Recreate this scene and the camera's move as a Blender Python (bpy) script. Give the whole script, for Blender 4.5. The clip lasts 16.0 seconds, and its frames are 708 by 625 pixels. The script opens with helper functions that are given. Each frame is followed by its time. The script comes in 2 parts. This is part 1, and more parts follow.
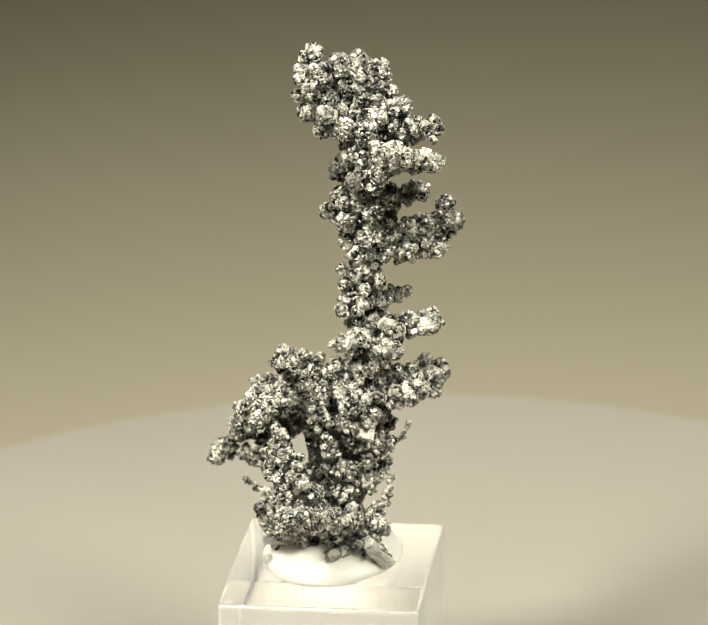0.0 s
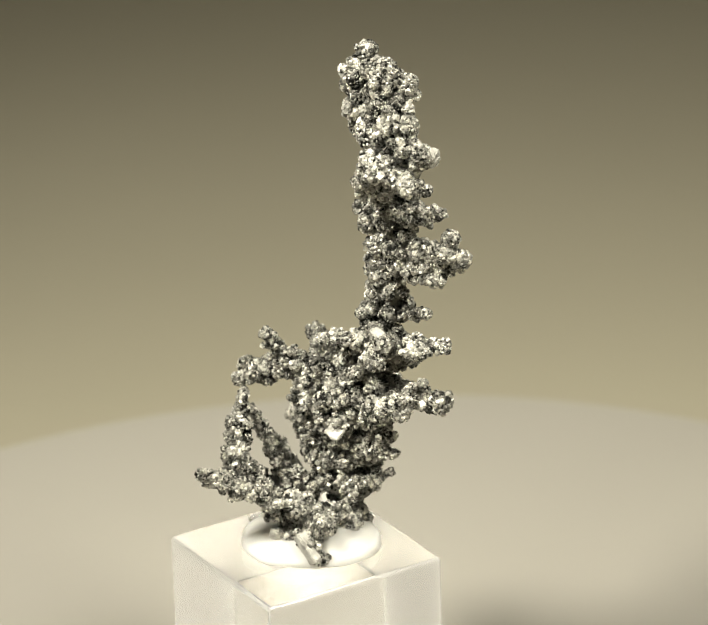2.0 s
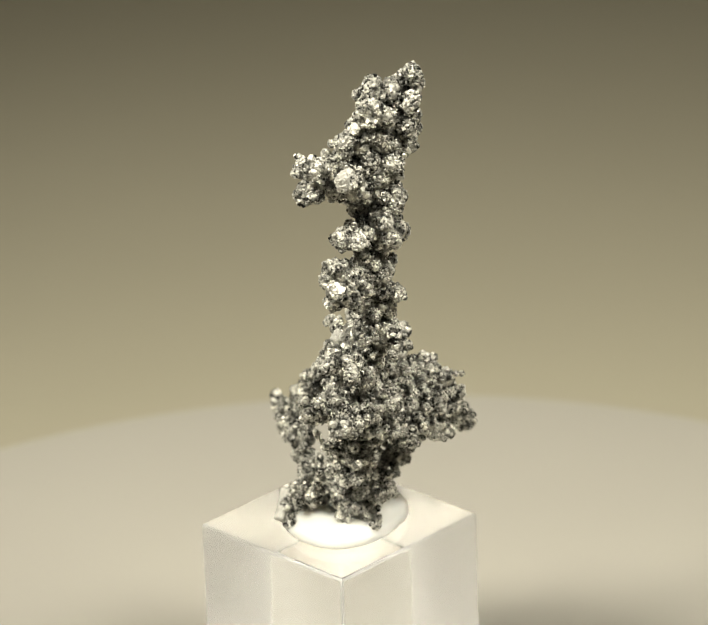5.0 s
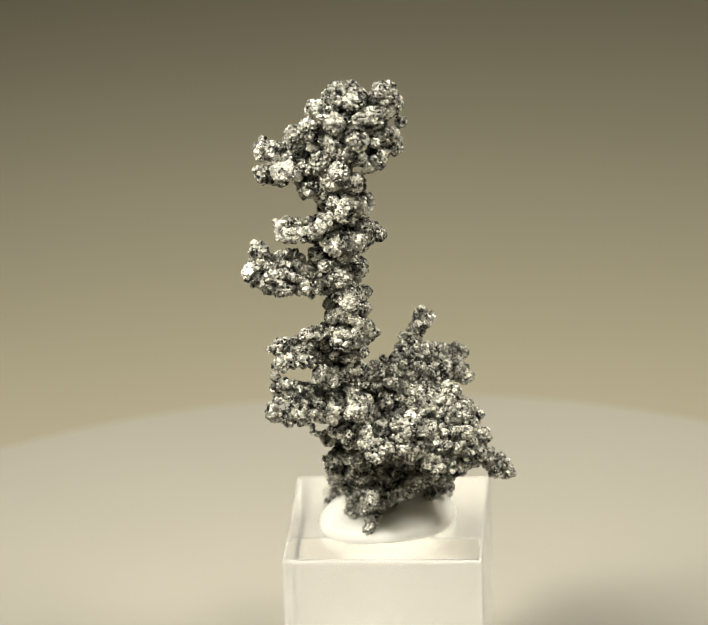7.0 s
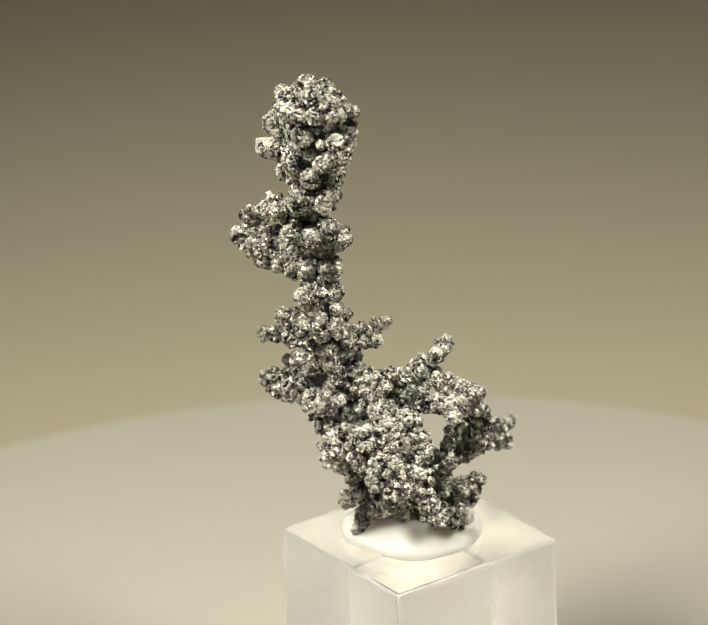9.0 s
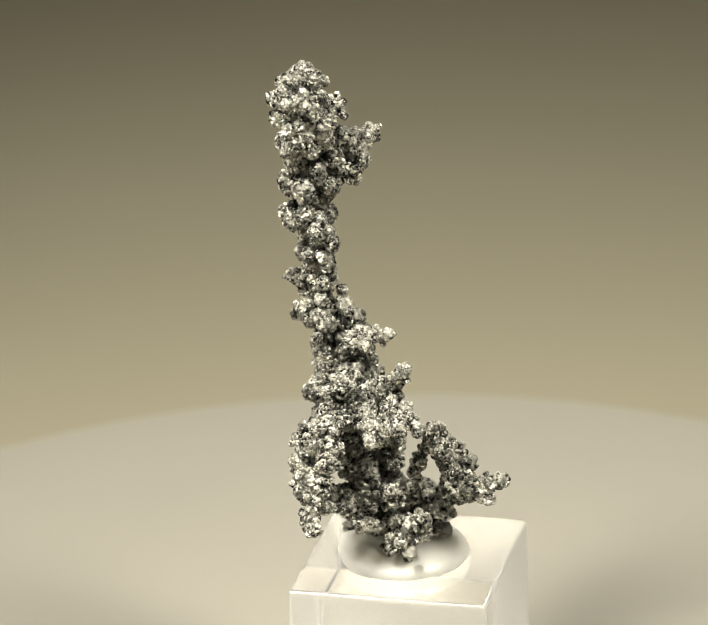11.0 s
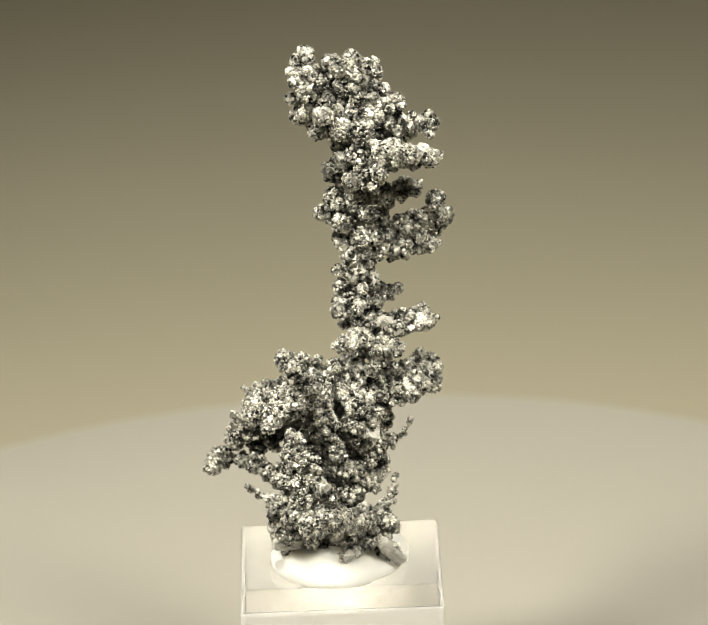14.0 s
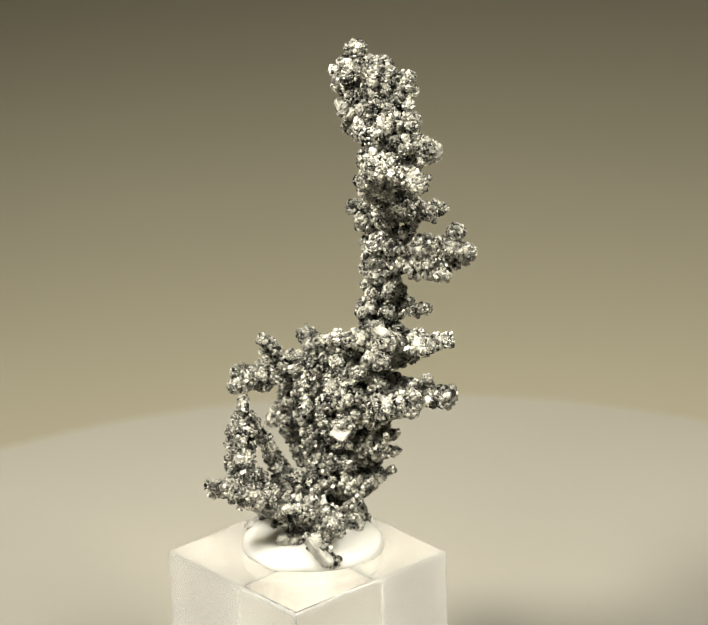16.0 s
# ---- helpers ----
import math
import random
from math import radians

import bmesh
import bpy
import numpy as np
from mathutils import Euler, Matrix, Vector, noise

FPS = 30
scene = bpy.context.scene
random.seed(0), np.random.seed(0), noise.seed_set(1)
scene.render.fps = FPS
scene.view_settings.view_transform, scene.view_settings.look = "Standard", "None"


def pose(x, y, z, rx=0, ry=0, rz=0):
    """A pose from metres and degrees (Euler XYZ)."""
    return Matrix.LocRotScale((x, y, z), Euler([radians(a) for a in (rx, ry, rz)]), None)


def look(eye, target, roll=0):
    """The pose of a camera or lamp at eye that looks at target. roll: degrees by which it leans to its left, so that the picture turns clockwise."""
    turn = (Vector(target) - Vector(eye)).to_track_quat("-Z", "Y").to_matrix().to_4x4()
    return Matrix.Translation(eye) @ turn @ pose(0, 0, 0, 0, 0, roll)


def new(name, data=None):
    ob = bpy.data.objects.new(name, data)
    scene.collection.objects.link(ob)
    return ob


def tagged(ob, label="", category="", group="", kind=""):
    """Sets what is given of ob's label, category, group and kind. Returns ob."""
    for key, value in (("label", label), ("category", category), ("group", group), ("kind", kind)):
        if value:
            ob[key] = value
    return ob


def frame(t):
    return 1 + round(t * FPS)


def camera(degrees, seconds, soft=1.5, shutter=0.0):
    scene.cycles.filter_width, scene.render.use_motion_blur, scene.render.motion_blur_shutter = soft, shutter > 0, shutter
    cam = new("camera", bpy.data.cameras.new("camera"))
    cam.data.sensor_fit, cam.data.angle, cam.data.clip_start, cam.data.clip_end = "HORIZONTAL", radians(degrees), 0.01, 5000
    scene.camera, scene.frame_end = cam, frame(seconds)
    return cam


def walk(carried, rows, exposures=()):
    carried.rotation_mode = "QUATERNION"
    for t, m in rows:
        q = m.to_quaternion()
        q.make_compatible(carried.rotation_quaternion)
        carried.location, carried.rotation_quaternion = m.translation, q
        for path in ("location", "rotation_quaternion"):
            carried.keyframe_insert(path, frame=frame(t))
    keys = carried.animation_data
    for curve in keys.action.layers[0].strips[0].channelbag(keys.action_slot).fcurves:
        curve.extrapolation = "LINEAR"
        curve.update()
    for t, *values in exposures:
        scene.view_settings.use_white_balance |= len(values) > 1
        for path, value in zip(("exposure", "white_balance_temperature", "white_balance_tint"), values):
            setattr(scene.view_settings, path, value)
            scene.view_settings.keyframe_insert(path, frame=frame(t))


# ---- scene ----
MM = 0.001
cam = camera(8.136, 16.0, soft=1.0)
EYE = (0.0, -0.7276, 0.3611)
PITCH = 23.559
AIM = (EYE[0], EYE[1] + math.cos(radians(PITCH)), EYE[2] - math.sin(radians(PITCH)))
SHOT = look(EYE, AIM, -2.05)
walk(cam, [(0, SHOT), (16, SHOT)], exposures=[(0, 0.0), (1.5, -0.06), (2.5, -0.03), (3.5, 0.02), (4.2, 0.0), (6.3, -0.03), (7.0, -0.02), (8.5, -0.1),
                                          (11.0, -0.03), (12.5, -0.1), (13.5, -0.04), (14.5, 0.0), (16, -0.07)])
cam.data.dof.use_dof = True
cam.data.dof.focus_distance = 0.785
cam.data.dof.aperture_fstop = 26

# ---- light ----
world = bpy.data.worlds.new("room_air")
scene.world = world
world.use_nodes = True
world.node_tree.nodes["Background"].inputs[0].default_value = (0.9, 0.85, 0.72, 1)
world.node_tree.nodes["Background"].inputs[1].default_value = 0.045


WARM = (1.0, 0.953, 0.80)


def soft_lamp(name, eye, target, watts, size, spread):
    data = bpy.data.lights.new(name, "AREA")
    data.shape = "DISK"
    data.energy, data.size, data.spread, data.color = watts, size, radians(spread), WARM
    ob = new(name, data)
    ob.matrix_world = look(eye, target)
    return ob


soft_lamp("key_lamp", (-0.28, -0.18, 0.50), (-0.015, 0.0, 0.0), 0.86, 0.18, 67)
soft_lamp("second_lamp", (0.26, -0.18, 0.50), (0.015, 0.0, 0.0), 0.56, 0.17, 67)
# unseen fill, added to lift the room walls, silver fronts and backdrop
soft_lamp("room_fill", (-0.5, -1.1, 2.08), (0.0, -0.4, 0.0), 6.5, 0.9, 170)


# ---- materials ----
def material(name, colour=(0.8, 0.8, 0.8), rough=0.5, metal=0.0):
    mat = bpy.data.materials.new(name)
    mat.use_nodes = True
    bsdf = mat.node_tree.nodes["Principled BSDF"]
    bsdf.inputs["Base Color"].default_value = (*colour, 1)
    bsdf.inputs["Roughness"].default_value = rough
    bsdf.inputs["Metallic"].default_value = metal
    return mat, mat.node_tree, bsdf


def add(tree, kind, **values):
    node = tree.nodes.new(kind)
    for key, value in values.items():
        node.inputs[key].default_value = value
    return node


def ramp(tree, source, low, high, stops=(0.3, 0.7)):
    node = tree.nodes.new("ShaderNodeValToRGB")
    node.color_ramp.elements[0].position, node.color_ramp.elements[1].position = stops
    node.color_ramp.elements[0].color = (*low, 1)
    node.color_ramp.elements[1].color = (*high, 1)
    tree.links.new(source, node.inputs[0])
    return node.outputs[0]


def mottled(name, low, high, scale, rough, bump, fine, metal=0.0):
    """A surface whose colour drifts at one scale and whose relief is finer."""
    mat, tree, bsdf = material(name, high, rough, metal)
    where = tree.nodes.new("ShaderNodeTexCoord")
    broad = add(tree, "ShaderNodeTexNoise", Scale=scale, Detail=6.0)
    tree.links.new(where.outputs["Object"], broad.inputs["Vector"])
    tree.links.new(ramp(tree, broad.outputs["Fac"], low, high), bsdf.inputs["Base Color"])
    grain = add(tree, "ShaderNodeTexNoise", Scale=fine, Detail=4.0)
    tree.links.new(where.outputs["Object"], grain.inputs["Vector"])
    relief = add(tree, "ShaderNodeBump", Strength=bump, Distance=0.0003)
    tree.links.new(grain.outputs["Fac"], relief.inputs["Height"])
    tree.links.new(relief.outputs["Normal"], bsdf.inputs["Normal"])
    return mat


def silver_material():
    mat, tree, bsdf = material("native_silver", (0.8, 0.78, 0.72), 0.3, 1.0)
    geo = tree.nodes.new("ShaderNodeNewGeometry")
    where = tree.nodes.new("ShaderNodeTexCoord")
    # tarnish; its near-black patches also stand in for shade between nodules
    tarnish_and_shade = add(tree, "ShaderNodeTexNoise", Scale=430.0, Detail=6.0, Roughness=0.7)
    tree.links.new(where.outputs["Object"], tarnish_and_shade.inputs["Vector"])
    mix = tree.nodes.new("ShaderNodeMath")
    mix.operation = "MULTIPLY_ADD"
    mix.inputs[1].default_value = 0.28
    tree.links.new(geo.outputs["Random Per Island"], mix.inputs[0])
    tree.links.new(tarnish_and_shade.outputs["Fac"], mix.inputs[2])
    tree.links.new(ramp(tree, mix.outputs[0], (0.025, 0.025, 0.023), (0.90, 0.885, 0.82), (0.47, 0.86)), bsdf.inputs["Base Color"])
    rough = tree.nodes.new("ShaderNodeMapRange")
    rough.inputs["To Min"].default_value, rough.inputs["To Max"].default_value = 0.74, 0.56
    tree.links.new(mix.outputs[0], rough.inputs["Value"])
    tree.links.new(rough.outputs[0], bsdf.inputs["Roughness"])
    grain = add(tree, "ShaderNodeTexNoise", Scale=2600.0, Detail=3.0)
    tree.links.new(where.outputs["Object"], grain.inputs["Vector"])
    relief = add(tree, "ShaderNodeBump", Strength=0.6, Distance=0.00015)
    tree.links.new(grain.outputs["Fac"], relief.inputs["Height"])
    tree.links.new(relief.outputs["Normal"], bsdf.inputs["Normal"])
    return mat


def acrylic_material(name, rough, clear=1.0, tint=0.93):
    mat, tree, bsdf = material(name, (tint, tint, tint + 0.01), rough)
    bsdf.inputs["Transmission Weight"].default_value = clear
    bsdf.inputs["IOR"].default_value = 1.49
    return mat


def putty_material():
    mat, tree, bsdf = material("mounting_putty", (0.68, 0.675, 0.65), 0.42)
    bsdf.inputs["Specular IOR Level"].default_value = 0.35
    bsdf.inputs["Subsurface Weight"].default_value = 0.9
    bsdf.inputs["Subsurface Radius"].default_value = (0.006, 0.0058, 0.0054)
    bsdf.inputs["Subsurface Scale"].default_value = 1.0
    bsdf.inputs["IOR"].default_value = 1.42
    return mat


# darker acrylic tint stands in for the shade missing under the block's top
SILVER, ACRYLIC, PUTTY = silver_material(), acrylic_material("clear_acrylic", 0.03, tint=0.84), putty_material()
SATIN = acrylic_material("satin_acrylic_side", 0.16, 0.85)
CLEAN = mottled("clean_silver", (0.40, 0.39, 0.36), (0.66, 0.65, 0.61), 900.0, 0.62, 0.7, 2400.0, 0.55)
DISC = mottled("turntable_lacquer", (0.33, 0.313, 0.278), (0.355, 0.338, 0.30), 9.0, 0.42, 0.05, 900.0)
PAPER = mottled("olive_backdrop_paper", (0.348, 0.322, 0.242), (0.372, 0.344, 0.26), 6.0, 0.9, 0.15, 1500.0)
PLASTER = mottled("room_plaster", (0.50, 0.46, 0.38), (0.56, 0.52, 0.43), 2.0, 0.9, 0.2, 300.0)


# ---- building helpers ----
def part(name, bm, mat, parent=None, label="", smooth=False):
    mesh = bpy.data.meshes.new(name)
    bm.to_mesh(mesh)
    bm.free()
    if smooth:
        for face in mesh.polygons:
            face.use_smooth = True
    mesh.materials.append(mat)
    ob = new(name, mesh)
    ob.parent = parent
    return tagged(ob, label)


def box(size, centre, bevel=0.0, segments=3):
    bm = bmesh.new()
    bmesh.ops.create_cube(bm, size=1.0)
    bmesh.ops.scale(bm, vec=size, verts=bm.verts)
    bmesh.ops.translate(bm, vec=centre, verts=bm.verts)
    if bevel:
        bmesh.ops.bevel(bm, geom=list(bm.edges), offset=bevel, segments=segments, profile=0.5, affect="EDGES")
    return bm


def lathe(profile, steps=96):
    """A solid of revolution about z from (radius, height) pairs."""
    bm = bmesh.new()
    rings = []
    for r, z in profile:
        if r < 1e-6:
            rings.append([bm.verts.new((0, 0, z))])
        else:
            rings.append([bm.verts.new((r * math.cos(a), r * math.sin(a), z)) for a in (2 * math.pi * k / steps for k in range(steps))])
    for low, high in zip(rings, rings[1:]):
        for k in range(steps):
            a, b = low[k % len(low)], low[(k + 1) % len(low)]
            c, d = high[(k + 1) % len(high)], high[k % len(high)]
            loop = [v for i, v in enumerate((a, b, c, d)) if v not in (a, b, c, d)[:i]]
            if len(loop) > 2:
                bm.faces.new(loop)
    bmesh.ops.recalc_face_normals(bm, faces=bm.faces)
    return bm


# ---- the setting ----
BLOCK_TOP = 3.3 * MM
SIDE = 32.3 * MM
DISC_TOP = BLOCK_TOP - SIDE - 0.15 * MM
DISC_R = 0.130
TABLE = DISC_TOP - 0.022


def backdrop():
    """Paper that lies on the table and rises in a sweep behind it."""
    bm = bmesh.new()
    line = [(-0.9, TABLE), (0.55, TABLE)]
    for k in range(1, 13):
        a = radians(90 * k / 12)
        line.append((0.55 + 0.35 * math.sin(a), TABLE + 0.35 * (1 - math.cos(a))))
    line.append((0.90, TABLE + 1.0))
    def sheet(drop):
        return [(bm.verts.new((-1.1, y + drop, z - drop)), bm.verts.new((1.1, y + drop, z - drop))) for y, z in line]

    over, under = sheet(0.0), sheet(0.003)
    for k in range(len(line) - 1):
        (a, b), (c, d) = over[k], over[k + 1]
        (e, f), (g, h) = under[k], under[k + 1]
        for loop in ((a, b, d, c), (f, e, g, h), (a, c, g, e), (d, b, f, h)):
            bm.faces.new(loop)
    for k in (0, -1):
        bm.faces.new((*over[k], *reversed(under[k])))
    bmesh.ops.recalc_face_normals(bm, faces=bm.faces)
    return tagged(part("backdrop", bm, PAPER, smooth=False), "olive-grey seamless paper sweep under the turntable", "backdrop", kind="structure")


backdrop()
for name, size, centre in (("floor", (3.2, 3.6, 0.05), (0, -0.4, -0.85)), ("wall_north", (3.2, 0.08, 3.0), (0, 1.44, 0.65)), ("wall_south", (3.2, 0.08, 3.0), (0, -2.24, 0.65)),
                           ("wall_east", (0.08, 3.6, 3.0), (1.64, -0.4, 0.65)), ("wall_west", (0.08, 3.6, 3.0), (-1.64, -0.4, 0.65)), ("ceiling", (3.36, 3.76, 0.08), (0, -0.4, 2.19))):
    tagged(part(name, box(size, centre), PLASTER), "plain warm grey painted room surface", "wall", kind="structure")


def turntable():
    top = tagged(new("turntable"), "cream-white round turntable under the acrylic block", "turntable")
    r, z = DISC_R, DISC_TOP
    part("disc", lathe([(0, z - 0.012), (r - 0.002, z - 0.012), (r, z - 0.010), (r, z - 0.002), (r - 0.0006, z - 0.0006), (r - 0.002, z), (0, z)], 160), DISC, top)
    part("foot", lathe([(0, TABLE), (0.07, TABLE), (0.07, TABLE + 0.008), (0.066, z - 0.012), (0, z - 0.012)]), DISC, top)
    return top


BLOCK_MID = Vector((-4.97 * MM, -8.02 * MM, 0))
BLOCK_TURN = 35.7 - 45.0


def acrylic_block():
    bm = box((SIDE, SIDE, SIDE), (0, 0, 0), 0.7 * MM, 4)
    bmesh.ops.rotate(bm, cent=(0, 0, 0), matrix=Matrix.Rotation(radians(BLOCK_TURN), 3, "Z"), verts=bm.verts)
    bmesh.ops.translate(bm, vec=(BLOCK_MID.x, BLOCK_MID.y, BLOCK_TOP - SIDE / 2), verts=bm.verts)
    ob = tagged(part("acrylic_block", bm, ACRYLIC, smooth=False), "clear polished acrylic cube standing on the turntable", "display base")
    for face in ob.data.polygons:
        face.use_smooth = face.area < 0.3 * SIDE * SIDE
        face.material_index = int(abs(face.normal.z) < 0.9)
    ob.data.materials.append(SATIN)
    # casts no shadow, so the lamps light the disc beneath it
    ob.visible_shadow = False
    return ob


PUTTY_MID = (-4.9 * MM, -6.9 * MM)


def putty():
    bm = bmesh.new()
    bmesh.ops.create_icosphere(bm, subdivisions=5, radius=1.0)
    for v in bm.verts:
        a = math.atan2(v.co.y, v.co.x)
        r = 11.0 * MM * (1 + 0.05 * math.sin(2 * a + 0.6) + 0.03 * math.sin(3 * a))
        flat = min(1.0, math.hypot(v.co.x, v.co.y))
        v.co.z = math.copysign(math.sqrt(1 - flat ** 3.2), v.co.z)
        up = 3.1 * MM if v.co.z > 0 else 0.9 * MM
        lump = 0.5 * MM * noise.noise(v.co * 1.7)
        v.co = Vector((PUTTY_MID[0] + v.co.x * r, PUTTY_MID[1] + v.co.y * r, BLOCK_TOP + 0.9 * MM + v.co.z * up + lump))
        v.co.z = max(v.co.z, BLOCK_TOP + 0.02 * MM)
    lump = tagged(part("mounting_putty", bm, PUTTY, smooth=True), "flattened lump of milky white mounting putty on the block", "putty")
    rim = bmesh.new()
    bmesh.ops.create_uvsphere(rim, u_segments=20, v_segments=10, radius=0.85 * MM)
    bmesh.ops.transform(rim, matrix=pose(-15.2 * MM, -10.3 * MM, 5.7 * MM), verts=rim.verts)
    part("bubble", rim, ACRYLIC, lump, "small clear bubble in the putty", smooth=True)
    return lump


# ---- the silver ----
dice = np.random.default_rng(7)
CUBO = np.array([(a, b, 0) for a in (-1, 1) for b in (-1, 1)] + [(a, 0, b) for a in (-1, 1) for b in (-1, 1)] + [(0, a, b) for a in (-1, 1) for b in (-1, 1)], float) / 2 ** 0.5


def hull_faces(points):
    bm = bmesh.new()
    for q in points:
        bm.verts.new(q)
    bm.verts.ensure_lookup_table()
    bm.verts.index_update()
    bmesh.ops.convex_hull(bm, input=bm.verts)
    bmesh.ops.recalc_face_normals(bm, faces=bm.faces)
    return np.array([[v.index for v in f.verts] for f in bm.faces])


CUBO_FACES = hull_faces(CUBO)
CUBE = np.array([(a, b, c) for a in (-1, 1) for b in (-1, 1) for c in (-1, 1)], float) * 0.66
CUBE_FACES = np.array([(0, 1, 3), (0, 3, 2), (4, 6, 7), (4, 7, 5), (0, 4, 5), (0, 5, 1), (2, 3, 7), (2, 7, 6), (0, 2, 6), (0, 6, 4), (1, 5, 7), (1, 7, 3)])


def turns(n):
    """n random rotations."""
    q = dice.normal(size=(n, 4))
    w, x, y, z = (q / np.linalg.norm(q, axis=1)[:, None]).T
    return np.stack([1 - 2 * (y * y + z * z), 2 * (x * y - w * z), 2 * (x * z + w * y), 2 * (x * y + w * z), 1 - 2 * (x * x + z * z), 2 * (y * z - w * x),
                     2 * (x * z - w * y), 2 * (y * z + w * x), 1 - 2 * (x * x + y * y)], 1).reshape(n, 3, 3)


def balls_along(path):
    """A thin core and a crowd of separate nodules (x, y, z, radius) round a line of (x, y, z, radius), with buds at its sides."""
    path = np.array(path, float)
    core, crowd = [], np.zeros((0, 4))
    swell = dice.uniform(0, 6.3)

    def settle(place, apart):
        nonlocal crowd
        if len(crowd) == 0 or (np.linalg.norm(crowd[:, :3] - place[:3], axis=1) > apart * (crowd[:, 3] + place[3])).all():
            crowd = np.vstack([crowd, place])

    for a, b in zip(path, path[1:]):
        length = np.linalg.norm(b[:3] - a[:3])
        mean = (a[3] + b[3]) / 2
        for u in (np.arange(max(2, int(length / (0.7 * mean)))) + 0.5) / max(2, int(length / (0.7 * mean))):
            q = a + (b - a) * u
            core.append((*q[:3], min(0.45 * q[3], 1.5)))
            if q[3] > 3.2:
                for _ in range(4):
                    way = dice.normal(size=3)
                    core.append((*(q[:3] + way / np.linalg.norm(way) * 0.42 * q[3]), dice.uniform(0.9, 1.3)))
        for k in range(int(50 + 40 * length / mean)):
            u = dice.uniform(-0.05, 1.05)
            q = a + (b - a) * u
            way = dice.normal(size=3)
            way /= np.linalg.norm(way)
            reach = q[3] * (1 + 0.13 * math.sin(swell + 1.1 * u * length))
            size = np.clip(q[3] * (dice.uniform(0.44, 0.62) if k < 25 else dice.uniform(0.26, 0.44)), 0.45, 1.75)
            settle(np.array((*(q[:3] + way * (reach * dice.uniform(0.93, 1.16) - size)), size)), 0.86)
        for _ in range(int(length / 2.2) if mean < 3.4 else 0):  # side buds that taper outwards
            q = a + (b - a) * dice.uniform(0.1, 1.0)
            way = dice.normal(size=3)
            way /= np.linalg.norm(way)
            for step, size in ((0.75, 0.42), (1.05, 0.34), (1.28, 0.26)):
                settle(np.array((*(q[:3] + way * q[3] * step), max(0.4, q[3] * size))), 0.5)
    tip = path[-1]
    ahead = (path[-1] - path[-2])[:3]
    size = min(0.85 * tip[3], 1.6)
    crowd = np.vstack([crowd, (*(tip[:3] + ahead / np.linalg.norm(ahead) * (0.85 * tip[3] - size)), size)])
    return np.array(core), crowd


def ball(level):
    bm = bmesh.new()
    bmesh.ops.create_icosphere(bm, subdivisions=level, radius=1.0)
    out = np.array([v.co[:] for v in bm.verts]), np.array([[v.index for v in f.verts] for f in bm.faces])
    bm.free()
    return out


ROUGH_BALL, PLAIN_BALL = ball(3), ball(2)


def nodule(mid, r, points):
    """The solid heart of a cauliflower lump: a few buds on a ball, with a rough skin."""
    count = dice.integers(6, 14)
    buds = dice.normal(size=(count, 3))
    buds /= np.linalg.norm(buds, axis=1)[:, None]
    width = dice.uniform(0.5, 0.9, size=count)
    height = dice.uniform(0.16, 0.40, size=count)
    gap = np.arccos(np.clip(points @ buds.T, -1, 1))
    swell = np.where(gap < width, np.sqrt(np.clip(1 - (gap / width) ** 2, 0, 1)), 0) * height
    skin = 0.66 + swell.max(1) + dice.normal(scale=0.03, size=len(points))
    stretch = dice.uniform(0.86, 1.14, size=3)
    return mid + turns(1)[0].dot((points * skin[:, None] * stretch).T).T * r


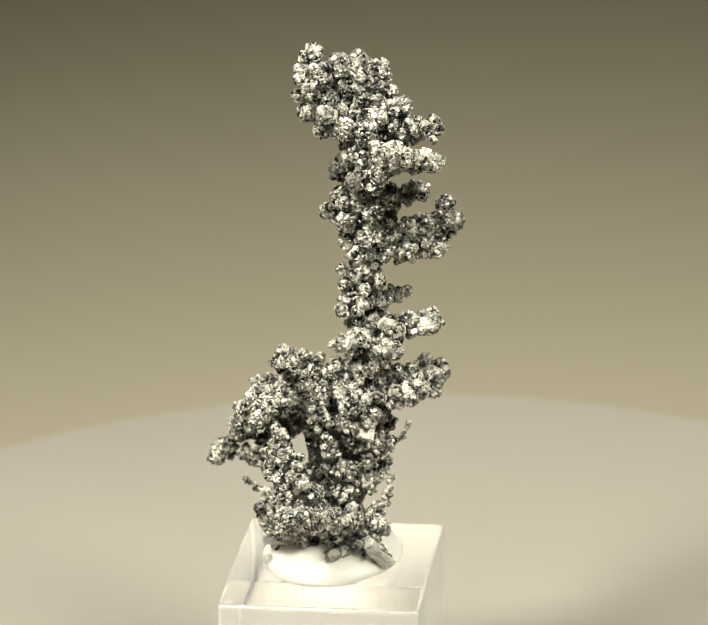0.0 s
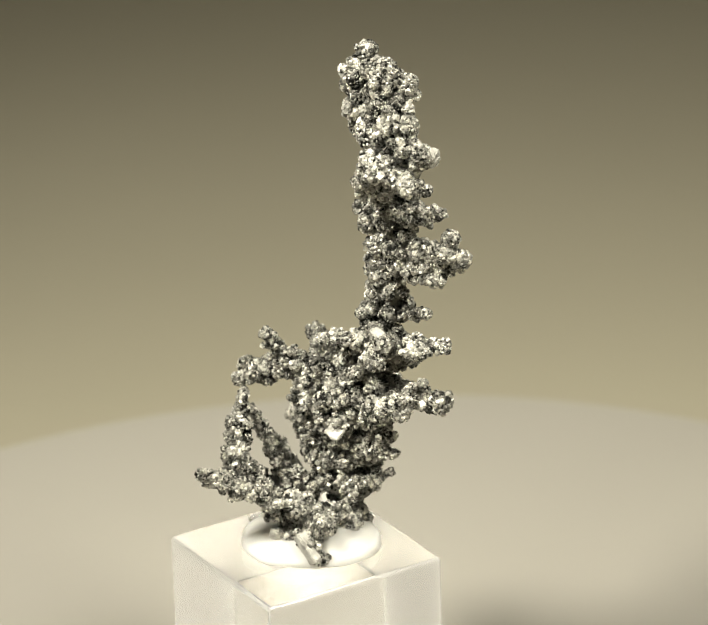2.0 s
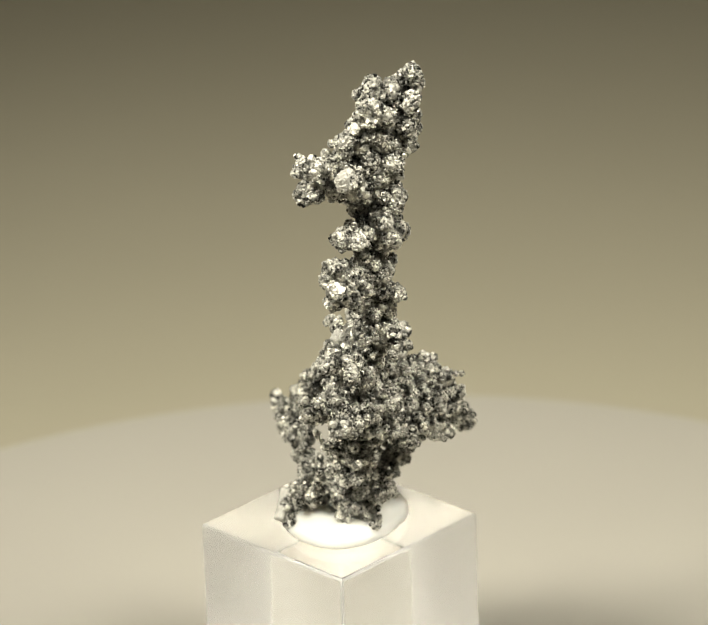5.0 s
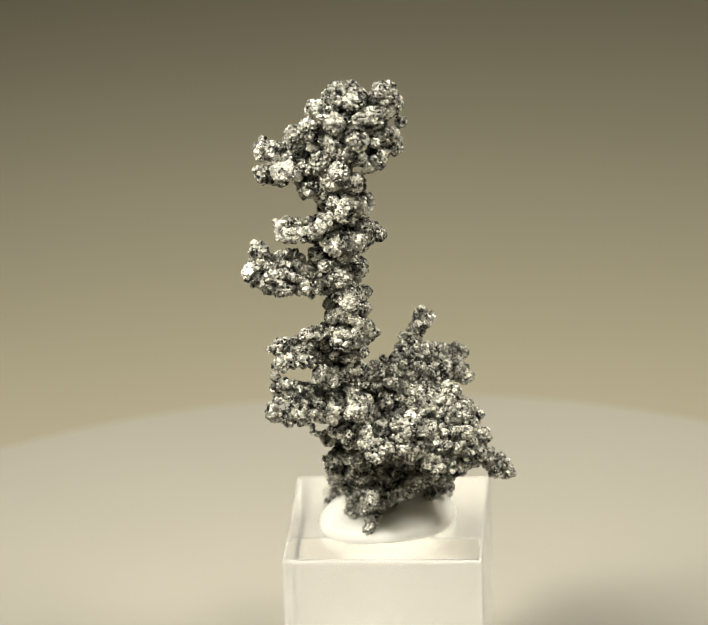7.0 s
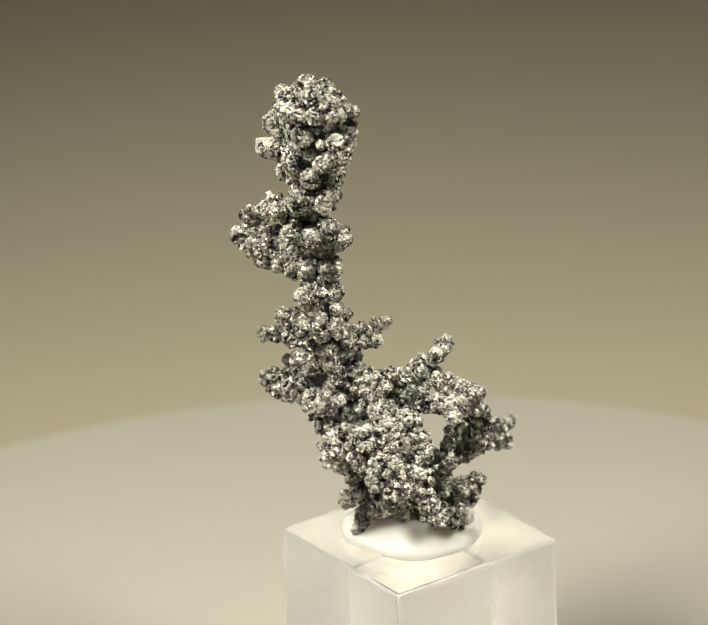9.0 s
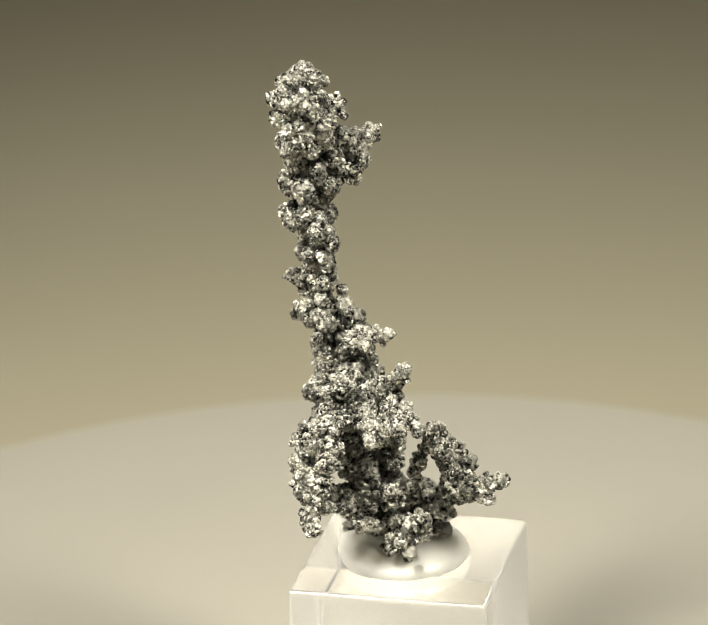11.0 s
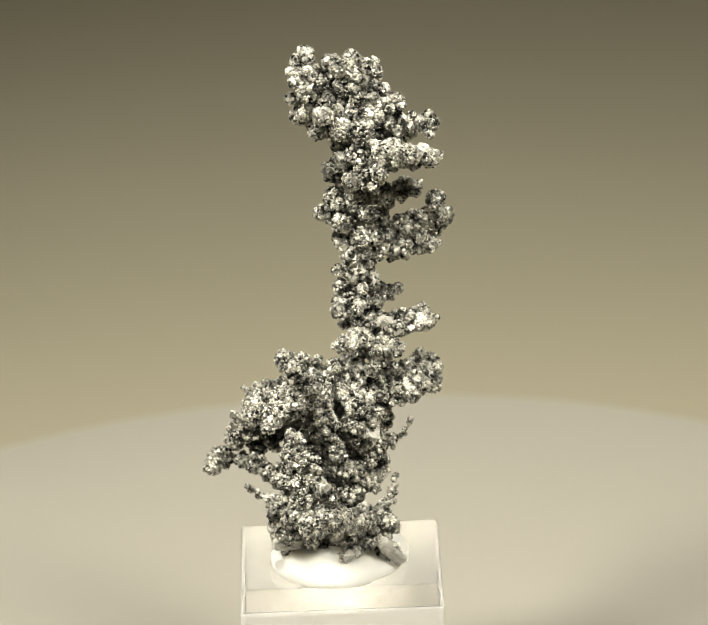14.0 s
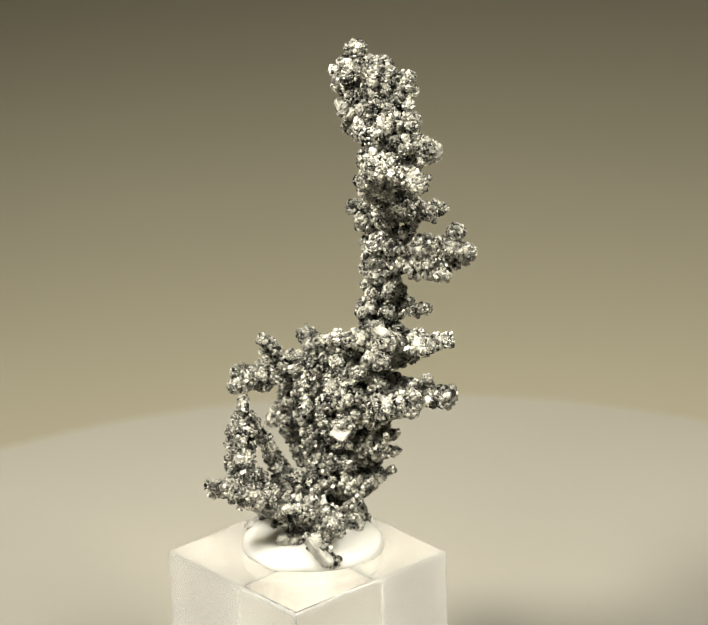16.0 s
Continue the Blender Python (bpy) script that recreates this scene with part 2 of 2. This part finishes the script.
def crust(name, core, crowd, parent, fine):
    """A heap of nodules, each packed with blunt crystals that mostly lie one way, as one mesh."""
    heap = np.vstack([core, crowd])
    mids, sizes = heap[:, :3], heap[:, 3]
    spots, grains, frames = [], [], []
    lumps = []
    for k, (mid, r) in enumerate(zip(mids, sizes)):
        points, sides = PLAIN_BALL if k < len(core) or r < 0.9 else ROUGH_BALL
        lumps.append((nodule(mid, r, points), sides))
    for k in range(len(core), len(heap)):
        mid, r = mids[k], sizes[k]
        tilt = turns(1)[0]
        style = dice.random()
        # few large blocks, a packed skin of middling ones, or a fine sugary skin
        grain = (dice.uniform(0.36, 0.46) * r if style < 0.14 else dice.uniform(0.25, 0.36)) if style < 0.6 else dice.uniform(0.17, 0.24)
        grain = min(0.5, grain) * (0.7 + 0.3 * fine)
        n = int(np.clip(11 * (r / grain) ** 2 * 0.42, 6, 105))
        way = dice.normal(size=(n * 2, 3))
        way /= np.linalg.norm(way, axis=1)[:, None]
        close = way @ way.T > math.cos(min(1.0, 0.95 * grain / r))
        keep = []
        for j in range(len(way)):
            if not close[j, keep].any():
                keep.append(j)
        way = way[keep]
        spot = mid + way * (r * dice.uniform(0.90, 1.02, size=(len(way), 1)) - 0.45 * grain)
        far = np.linalg.norm(spot[:, None] - mids[None], axis=2) - 0.72 * sizes[None]
        far[:, k] = 1
        spot = spot[far.min(1) > 0]
        spots.append(spot)
        grains.append(grain * dice.uniform(0.7, 1.25, size=len(spot)))
        frames.append(np.where(dice.random(len(spot))[:, None, None] < 0.55, tilt[None], turns(len(spot))))
    spots, grains, frames = np.concatenate(spots), np.concatenate(grains), np.concatenate(frames)
    cubes = dice.random(len(spots)) < 0.35
    verts, faces = np.zeros((0, 3)), np.zeros((0, 3), int)
    for pick, points, sides in ((cubes, CUBE, CUBE_FACES), (~cubes, CUBO, CUBO_FACES)):
        n = pick.sum()
        shape = points[None] * dice.uniform(0.75, 1.3, size=(n, 1, 3)) * (grains[pick][:, None, None] * 1.12)
        shape = shape * dice.uniform(0.95, 1.05, size=(n, len(points), 1))
        some = np.einsum("nij,nkj->nki", frames[pick], shape) + spots[pick][:, None]
        loops = sides[None] + (np.arange(n) * len(points))[:, None, None] + len(verts)
        verts, faces = np.vstack([verts, some.reshape(-1, 3)]), np.vstack([faces, loops.reshape(-1, 3)])
    starts = len(verts) + np.cumsum([0] + [len(lump) for lump, _ in lumps])
    verts = np.vstack([verts, *[lump for lump, _ in lumps]])
    faces = np.vstack([faces, *[sides + start for (_, sides), start in zip(lumps, starts)]])
    mesh = bpy.data.meshes.new(name)
    mesh.from_pydata((verts * MM).tolist(), [], faces.tolist())
    mesh.materials.append(SILVER)
    ob = new(name, mesh)
    ob.parent = parent
    return ob


def silver_specimen():
    top = tagged(new("silver_specimen"), "branching native silver specimen crusted with bright crystals, held in putty", "mineral specimen")

    def sprig(name, *path, fine=1.0):
        return crust(name, *balls_along(path), top, fine)

    def crystal(name, place, size, tilt):
        """One large blocky crystal with worn, slightly dished faces."""
        bm = box([2 * v * MM for v in size], (0, 0, 0), min(size) * 0.45 * MM, 2)
        bmesh.ops.subdivide_edges(bm, edges=list(bm.edges), cuts=3, use_grid_fill=True)
        for v in bm.verts:
            v.co += Vector([dice.normal(scale=0.05) for _ in range(3)]) * MM
            v.co += noise.noise_vector(v.co / MM * 0.9) * 0.28 * MM
        bmesh.ops.transform(bm, matrix=pose(*[c * MM for c in place], *tilt), verts=bm.verts)
        return part(name, bm, CLEAN, top, "large pale blocky crystal")

    # the stem and the head
    sprig("stem", (-2.7, -2.8, 12.4, 2.6), (-0.9, -0.7, 21.2, 2.6), (1.0, 1.2, 30.1, 4.2), (1.5, 2.4, 37.9, 4.2), (1.8, 4.8, 43.9, 3.6), (1.8, 5.7, 49.8, 3.6), (2.3, 6.1, 54.8, 3.7), (1.1, 6.2, 59.7, 4.7), (1.5, 6.5, 64.7, 4.2), (2.3, 6.0, 69.6, 4.4), (1.7, 6.0, 73.6, 4.9), fine=0.85)
    sprig("head", (1.7, 6.0, 73.6, 4.8), (0.5, 6.7, 77.6, 5.0), (-0.5, 7.5, 81.6, 4.2))
    sprig("lobe", (-2.5, 5.2, 74.6, 3.2), (-5.5, 5.8, 78.6, 3.2), (-5.5, 7.5, 82.2, 2.6), (-4.9, 9.2, 85.0, 1.7))
    sprig("lobe", (1.0, 6.2, 80.6, 3.0), (2.1, 6.7, 84.0, 2.2))
    sprig("lobe", (3.6, 6.5, 77.6, 3.0), (5.1, 8.0, 81.4, 2.8))
    sprig("lobe", (-2.5, 8.2, 75.5, 2.6), (-5.7, 7.5, 75.5, 2.5))
    sprig("lobe", (-1.7, 8.8, 73.5, 2.2), (-3.8, 8.9, 73.1, 1.6))
    sprig("lobe", (4.1, 4.8, 75.6, 2.6), (8.5, 5.2, 76.8, 2.3))
    sprig("branch", (4.6, 4.8, 74.0, 2.6), (9.6, 4.0, 73.4, 2.1), (13.4, 3.2, 73.9, 2.1))
    sprig("branch", (4.0, 3.1, 68.8, 2.8), (8.8, 1.2, 69.4, 2.5), (13.1, 0.7, 68.8, 2.0))
    sprig("branch", (4.4, 1.2, 69.8, 2.4), (8.7, -2.5, 71.0, 2.1))
    sprig("branch", (2.8, 1.9, 66.3, 2.4), (4.6, -1.6, 68.2, 1.8))
    sprig("branch", (5.4, 6.0, 71.2, 2.4), (10.9, 7.2, 71.4, 2.0))
    sprig("branch", (3.3, 7.7, 63.8, 1.8), (5.9, 10.9, 63.4, 1.2))
    sprig("branch", (3.9, 5.8, 61.3, 2.4), (8.4, 5.8, 61.1, 1.8), (11.4, 5.8, 61.7, 1.6))
    sprig("branch", (3.8, 6.8, 60.7, 2.0), (10.9, 8.9, 61.4, 1.3))
    sprig("branch", (4.0, 5.9, 55.7, 2.6), (8.9, 6.2, 54.3, 2.4), (13.5, 7.2, 54.5, 2.5), (16.7, 8.6, 55.5, 1.7))
    sprig("twig", (14.1, 7.3, 55.7, 1.9), (15.2, 7.6, 58.9, 1.8))
    sprig("nub", (0.4, 5.5, 59.2, 2.4), (-3.9, 5.3, 59.3, 1.5))
    sprig("nub", (2.1, 7.6, 59.9, 2.2), (3.4, 10.4, 59.9, 1.6))
    sprig("nub", (1.1, 8.2, 66.2, 2.2), (1.1, 10.2, 66.4, 1.6))
    sprig("nub", (1.8, 6.5, 49.6, 2.2), (1.3, 9.4, 49.7, 1.6))
    sprig("nub", (0.5, 4.7, 49.2, 1.8), (-1.5, 4.8, 49.4, 1.2))
    # spurs along the stem
    sprig("branch", (3.0, 5.3, 43.5, 1.9), (6.0, 6.7, 43.7, 1.5), (8.6, 7.8, 43.9, 1.1))
    sprig("nub", (2.3, 6.7, 43.3, 2.2), (2.4, 8.9, 42.9, 1.6))
    sprig("nub", (0.6, 4.4, 43.9, 1.9), (-1.4, 5.5, 43.9, 1.3))
    sprig("branch", (4.1, 4.1, 39.3, 2.4), (8.5, 3.5, 39.5, 2.1), (12.0, 2.8, 39.9, 1.9))
    sprig("branch", (7.1, 4.6, 38.9, 2.0), (12.5, 7.9, 39.4, 1.5))
    sprig("branch", (4.4, 1.4, 40.5, 2.2), (6.6, 0.1, 40.3, 1.6))
    sprig("branch", (0.6, 0.6, 38.9, 2.2), (-2.7, -1.9, 39.3, 1.3))
    sprig("branch", (0.9, 0.1, 39.1, 2.0), (-1.3, -5.6, 40.7, 1.1))
    sprig("branch", (2.6, 2.2, 30.7, 2.8), (7.7, 3.1, 30.6, 2.5), (13.6, 6.2, 30.3, 1.8))
    sprig("branch", (7.8, 2.2, 30.6, 2.0), (12.2, -0.7, 31.4, 1.6), (13.0, -1.2, 33.2, 1.0))
    sprig("twig", (9.3, 3.6, 31.6, 1.3), (11.4, 4.2, 33.8, 1.0))
    sprig("branch", (3.3, -0.8, 29.7, 2.6), (8.5, -2.4, 29.6, 1.7))
    sprig("branch", (1.4, -1.6, 29.4, 2.6), (-1.3, -5.9, 29.8, 1.8))
    sprig("branch", (3.5, 4.6, 30.2, 2.4), (8.7, 5.8, 29.0, 2.0), (13.6, 7.0, 30.7, 1.5))
    sprig("branch", (0.6, 4.2, 30.1, 2.6), (0.2, 7.1, 29.9, 2.1))
    sprig("twig", (2.1, -1.5, 20.8, 1.6), (5.1, -2.2, 21.7, 1.1), (6.9, -1.9, 22.7, 0.7), (8.3, -2.8, 25.5, 0.35), fine=0.6)
    sprig("spike", (2.1, -7.1, 11.3, 1.3), (4.1, -5.7, 13.7, 0.9), (5.2, -4.4, 16.5, 0.45), fine=0.6)
    # arms that spread from the lower stem
    sprig("arm", (-0.1, 0.5, 31.5, 2.6), (-4.8, -2.1, 31.4, 2.2), (-8.9, -5.5, 34.6, 2.0), (-11.1, -8.2, 38.3, 1.5), (-11.8, -9.2, 39.4, 0.9), fine=0.85)
    sprig("twig", (-10.5, -7.3, 36.5, 1.3), (-13.0, -7.6, 38.9, 0.9), fine=0.7)
    sprig("arm", (-1.0, 1.8, 33.0, 2.4), (-6.3, 1.5, 33.6, 2.2), (-9.9, 1.7, 35.0, 2.2), (-11.7, 1.3, 36.4, 1.5), fine=0.85)
    sprig("arm", (-8.0, -5.1, 34.4, 2.0), (-12.0, -7.8, 32.3, 2.2), (-16.2, -7.8, 31.6, 2.0), (-18.1, -8.5, 31.9, 1.2), fine=0.85)
    sprig("twig", (-13.5, -8.5, 32.0, 1.5), (-16.3, -11.1, 30.6, 1.4), fine=0.8)
    sprig("arm", (-6.1, 2.8, 31.6, 2.4), (-14.5, 3.4, 29.1, 2.6), (-17.7, 3.3, 25.7, 2.2), (-19.2, 6.0, 20.6, 2.2), (-23.1, 5.6, 16.7, 1.6), fine=0.85)
    sprig("arm", (-2.4, 3.4, 27.0, 2.8), (-7.8, 6.7, 26.0, 2.7), (-15.8, 7.2, 23.2, 2.2), (-18.6, 7.4, 21.0, 1.7), fine=0.9)
    sprig("arm", (-10.2, 3.7, 29.9, 2.2), (-15.8, 6.3, 27.5, 1.7), fine=0.85)
    sprig("arm", (-3.0, -11.9, 11.2, 2.6), (-6.2, -16.0, 15.8, 2.5), (-8.4, -19.7, 17.4, 2.0), (-10.8, -24.0, 19.5, 1.2), fine=0.8)
    sprig("arm", (-7.7, -17.5, 17.2, 2.3), (-9.6, -17.4, 21.4, 2.3), (-11.0, -15.2, 26.0, 1.7), (-11.9, -14.0, 29.4, 0.9), fine=0.75)
    sprig("arm", (-8.4, -17.7, 16.8, 2.1), (-11.8, -16.4, 20.2, 2.2), (-13.2, -14.1, 26.0, 1.6), (-12.9, -12.9, 29.6, 1.1), fine=0.75)
    sprig("arm", (-6.2, -15.2, 14.8, 1.8), (-7.6, -14.8, 18.2, 1.3), fine=0.75)
    sprig("twig", (-10.2, -19.1, 17.6, 1.7), (-12.4, -21.6, 17.1, 1.3), fine=0.75)
    sprig("arm", (-5.1, -5.9, 13.2, 2.4), (-9.4, -8.4, 15.5, 1.9), (-10.6, -9.4, 19.5, 1.5), (-11.6, -10.8, 24.0, 1.2), (-12.4, -12.2, 27.0, 1.0), fine=0.75)
    sprig("twig", (-9.6, -7.6, 15.0, 1.8), (-12.6, -6.6, 17.2, 1.5), (-14.6, -6.2, 19.4, 1.0), fine=0.75)
    sprig("arm", (-6.3, -8.4, 11.1, 2.8), (-12.9, -10.1, 12.2, 2.6), (-16.2, -11.2, 15.3, 1.2), fine=0.8)
    sprig("arm", (-6.0, -1.1, 12.4, 2.6), (-12.8, 0.6, 16.0, 2.1), (-15.9, 1.7, 17.8, 1.5), (-18.4, 3.9, 18.2, 1.5), fine=0.8)
    sprig("spike", (-12.0, -3.8, 12.0, 1.6), (-16.3, -1.0, 13.8, 1.1), (-18.4, -0.6, 15.4, 0.5), fine=0.65)
    sprig("core", (-4.6, -3.8, 14.3, 2.0), (-4.5, -0.3, 21.2, 1.7), (-3.7, 1.6, 27.0, 2.4), fine=0.9)
    sprig("core", (-1.7, -5.8, 18.2, 1.4), (-4.3, -6.6, 22.2, 1.3), (-6.4, -6.7, 29.1, 1.7), (-6.6, -4.5, 32.0, 2.2), fine=0.85)
    # ledges that stack up the lower stem, with open gaps between them
    sprig("ledge", (-2.9, -6.0, 27.2, 1.5), (0.6, -4.6, 26.8, 2.0), (3.6, -1.6, 26.6, 1.9), (5.6, 2.2, 27.0, 1.3), fine=0.8)
    sprig("ledge", (-4.6, -5.4, 23.6, 1.3), (-0.8, -4.6, 23.0, 1.6), (2.8, -1.2, 22.8, 1.6), (5.0, 2.4, 22.8, 1.2), fine=0.8)
    sprig("ledge", (-5.6, -6.4, 19.4, 1.3), (-1.6, -5.6, 19.0, 1.6), (2.2, -1.4, 19.2, 1.4), (5.2, 3.2, 19.8, 0.9), fine=0.8)
    sprig("ledge", (-3.6, -6.8, 15.2, 1.5), (0.8, -4.4, 15.2, 1.6), (3.4, -0.4, 15.8, 1.3), (4.6, 2.6, 16.4, 0.8), fine=0.8)
    sprig("nub", (-1.2, 5.4, 24.2, 2.0), (-2.0, 8.4, 22.4, 1.6), fine=0.85)
    sprig("ledge", (3.8, 5.2, 26.0, 1.8), (-1.0, 5.8, 24.6, 2.1), (-6.0, 6.6, 22.8, 2.0), (-11.0, 7.2, 20.6, 1.9), (-15.6, 7.0, 18.6, 1.5), fine=0.85)
    # the root
    sprig("root", (-14.7, -6.9, 10.0, 2.0), (-10.5, -7.7, 8.8, 2.8), (-4.6, -7.1, 8.6, 3.4), (0.3, -9.3, 9.3, 3.2), (2.6, -10.3, 10.9, 2.2), fine=0.8)
    sprig("root", (-3.9, -1.0, 10.5, 2.4), (-0.6, 0.3, 12.6, 1.8), (0.9, 2.4, 19.6, 2.0), (1.4, 3.2, 27.1, 2.8), fine=0.8)
    sprig("root", (-2.1, -10.9, 9.2, 2.8), (-1.3, -10.8, 13.4, 2.0), fine=0.75)
    sprig("root", (-0.9, -3.0, 8.3, 2.4), (1.1, -2.6, 7.9, 1.6), fine=0.8)
    sprig("spike", (0.6, -12.7, 8.9, 2.0), (3.1, -12.4, 5.9, 1.5), (3.8, -11.4, 5.0, 1.1), fine=1.2)
    sprig("spike", (-4.0, -12.2, 8.2, 1.8), (-5.3, -13.7, 6.5, 1.2), fine=1.1)
    sprig("spike", (-1.9, 0.0, 9.5, 1.8), (-1.0, 1.9, 6.3, 1.2), fine=1.1)
    sprig("branch", (3.9, 6.3, 53.4, 2.2), (8.0, 7.4, 52.5, 2.0), (12.1, 8.1, 52.5, 1.8))
    sprig("branch", (9.9, 6.1, 55.7, 2.0), (15.2, 6.1, 56.5, 1.9))
    sprig("nub", (3.9, 6.8, 68.6, 2.2), (7.3, 7.0, 68.4, 1.7))
    sprig("twig", (-16.2, -7.4, 31.4, 1.7), (-17.9, -3.7, 29.6, 1.5), fine=0.8)
    sprig("twig", (-14.0, 4.6, 29.0, 1.3), (-16.0, 7.5, 28.7, 0.7), (-16.9, 9.0, 28.6, 0.35), fine=0.6)
    sprig("arm", (-9.3, 3.8, 27.5, 2.4), (-15.2, 4.2, 26.9, 2.2), fine=0.85)
    sprig("branch", (8.7, 0.4, 30.0, 1.9), (12.2, -1.0, 30.4, 1.7))
    sprig("nub", (3.6, 0.3, 37.5, 2.0), (6.3, -1.2, 37.5, 1.7))
    sprig("branch", (4.0, 5.3, 51.8, 2.2), (9.4, 5.3, 51.7, 1.8), (13.7, 5.9, 51.9, 1.6))
    sprig("arm", (-6.9, -1.0, 31.0, 2.5), (-12.5, -2.6, 31.4, 2.4), (-16.6, -4.0, 31.2, 1.8), fine=0.85)
    sprig("nub", (3.9, 5.0, 35.4, 2.2), (5.9, 6.2, 36.0, 1.8))
    sprig("core", (-6.5, -2.0, 16.0, 1.8), (-7.0, -0.4, 20.5, 1.7), (-7.4, 1.8, 26.0, 1.9), (-8.2, 3.0, 29.0, 2.1), fine=0.85)
    sprig("nub", (-0.4, 1.5, 12.6, 2.2), (-1.4, 5.0, 12.9, 1.3), fine=0.8)
    sprig("arm", (-15.8, 7.2, 23.2, 2.0), (-16.5, 8.6, 25.4, 1.3), fine=0.75)
    crystal("crystal", (10.9, 7.0, 71.8), (1.8, 1.2, 1.3), (20, 10, 15))
    crystal("crystal", (2.5, -13.5, 7.5), (0.95, 0.85, 2.7), (8, -40, 0))
    crystal("crystal", (1.2, -6.0, 25.2), (1.3, 0.4, 1.1), (-50, 25, 15))
    crystal("crystal", (-4.8, -13.6, 6.9), (0.8, 0.8, 1.9), (25, -12, 30))
    crystal("crystal", (-13.6, -8.6, 8.6), (2.4, 1.0, 0.9), (0, 10, 15))
    crystal("crystal", (5.0, 0.4, 41.4), (1.1, 0.9, 1.0), (25, 35, 10))
    return top


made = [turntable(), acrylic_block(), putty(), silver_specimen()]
TURN_RATE = -25.037


def motions():
    for ob in made:
        walk(ob, [(0.5 * k, pose(0, 0, 0, 0, 0, TURN_RATE * 0.5 * k)) for k in range(33)])


motions()
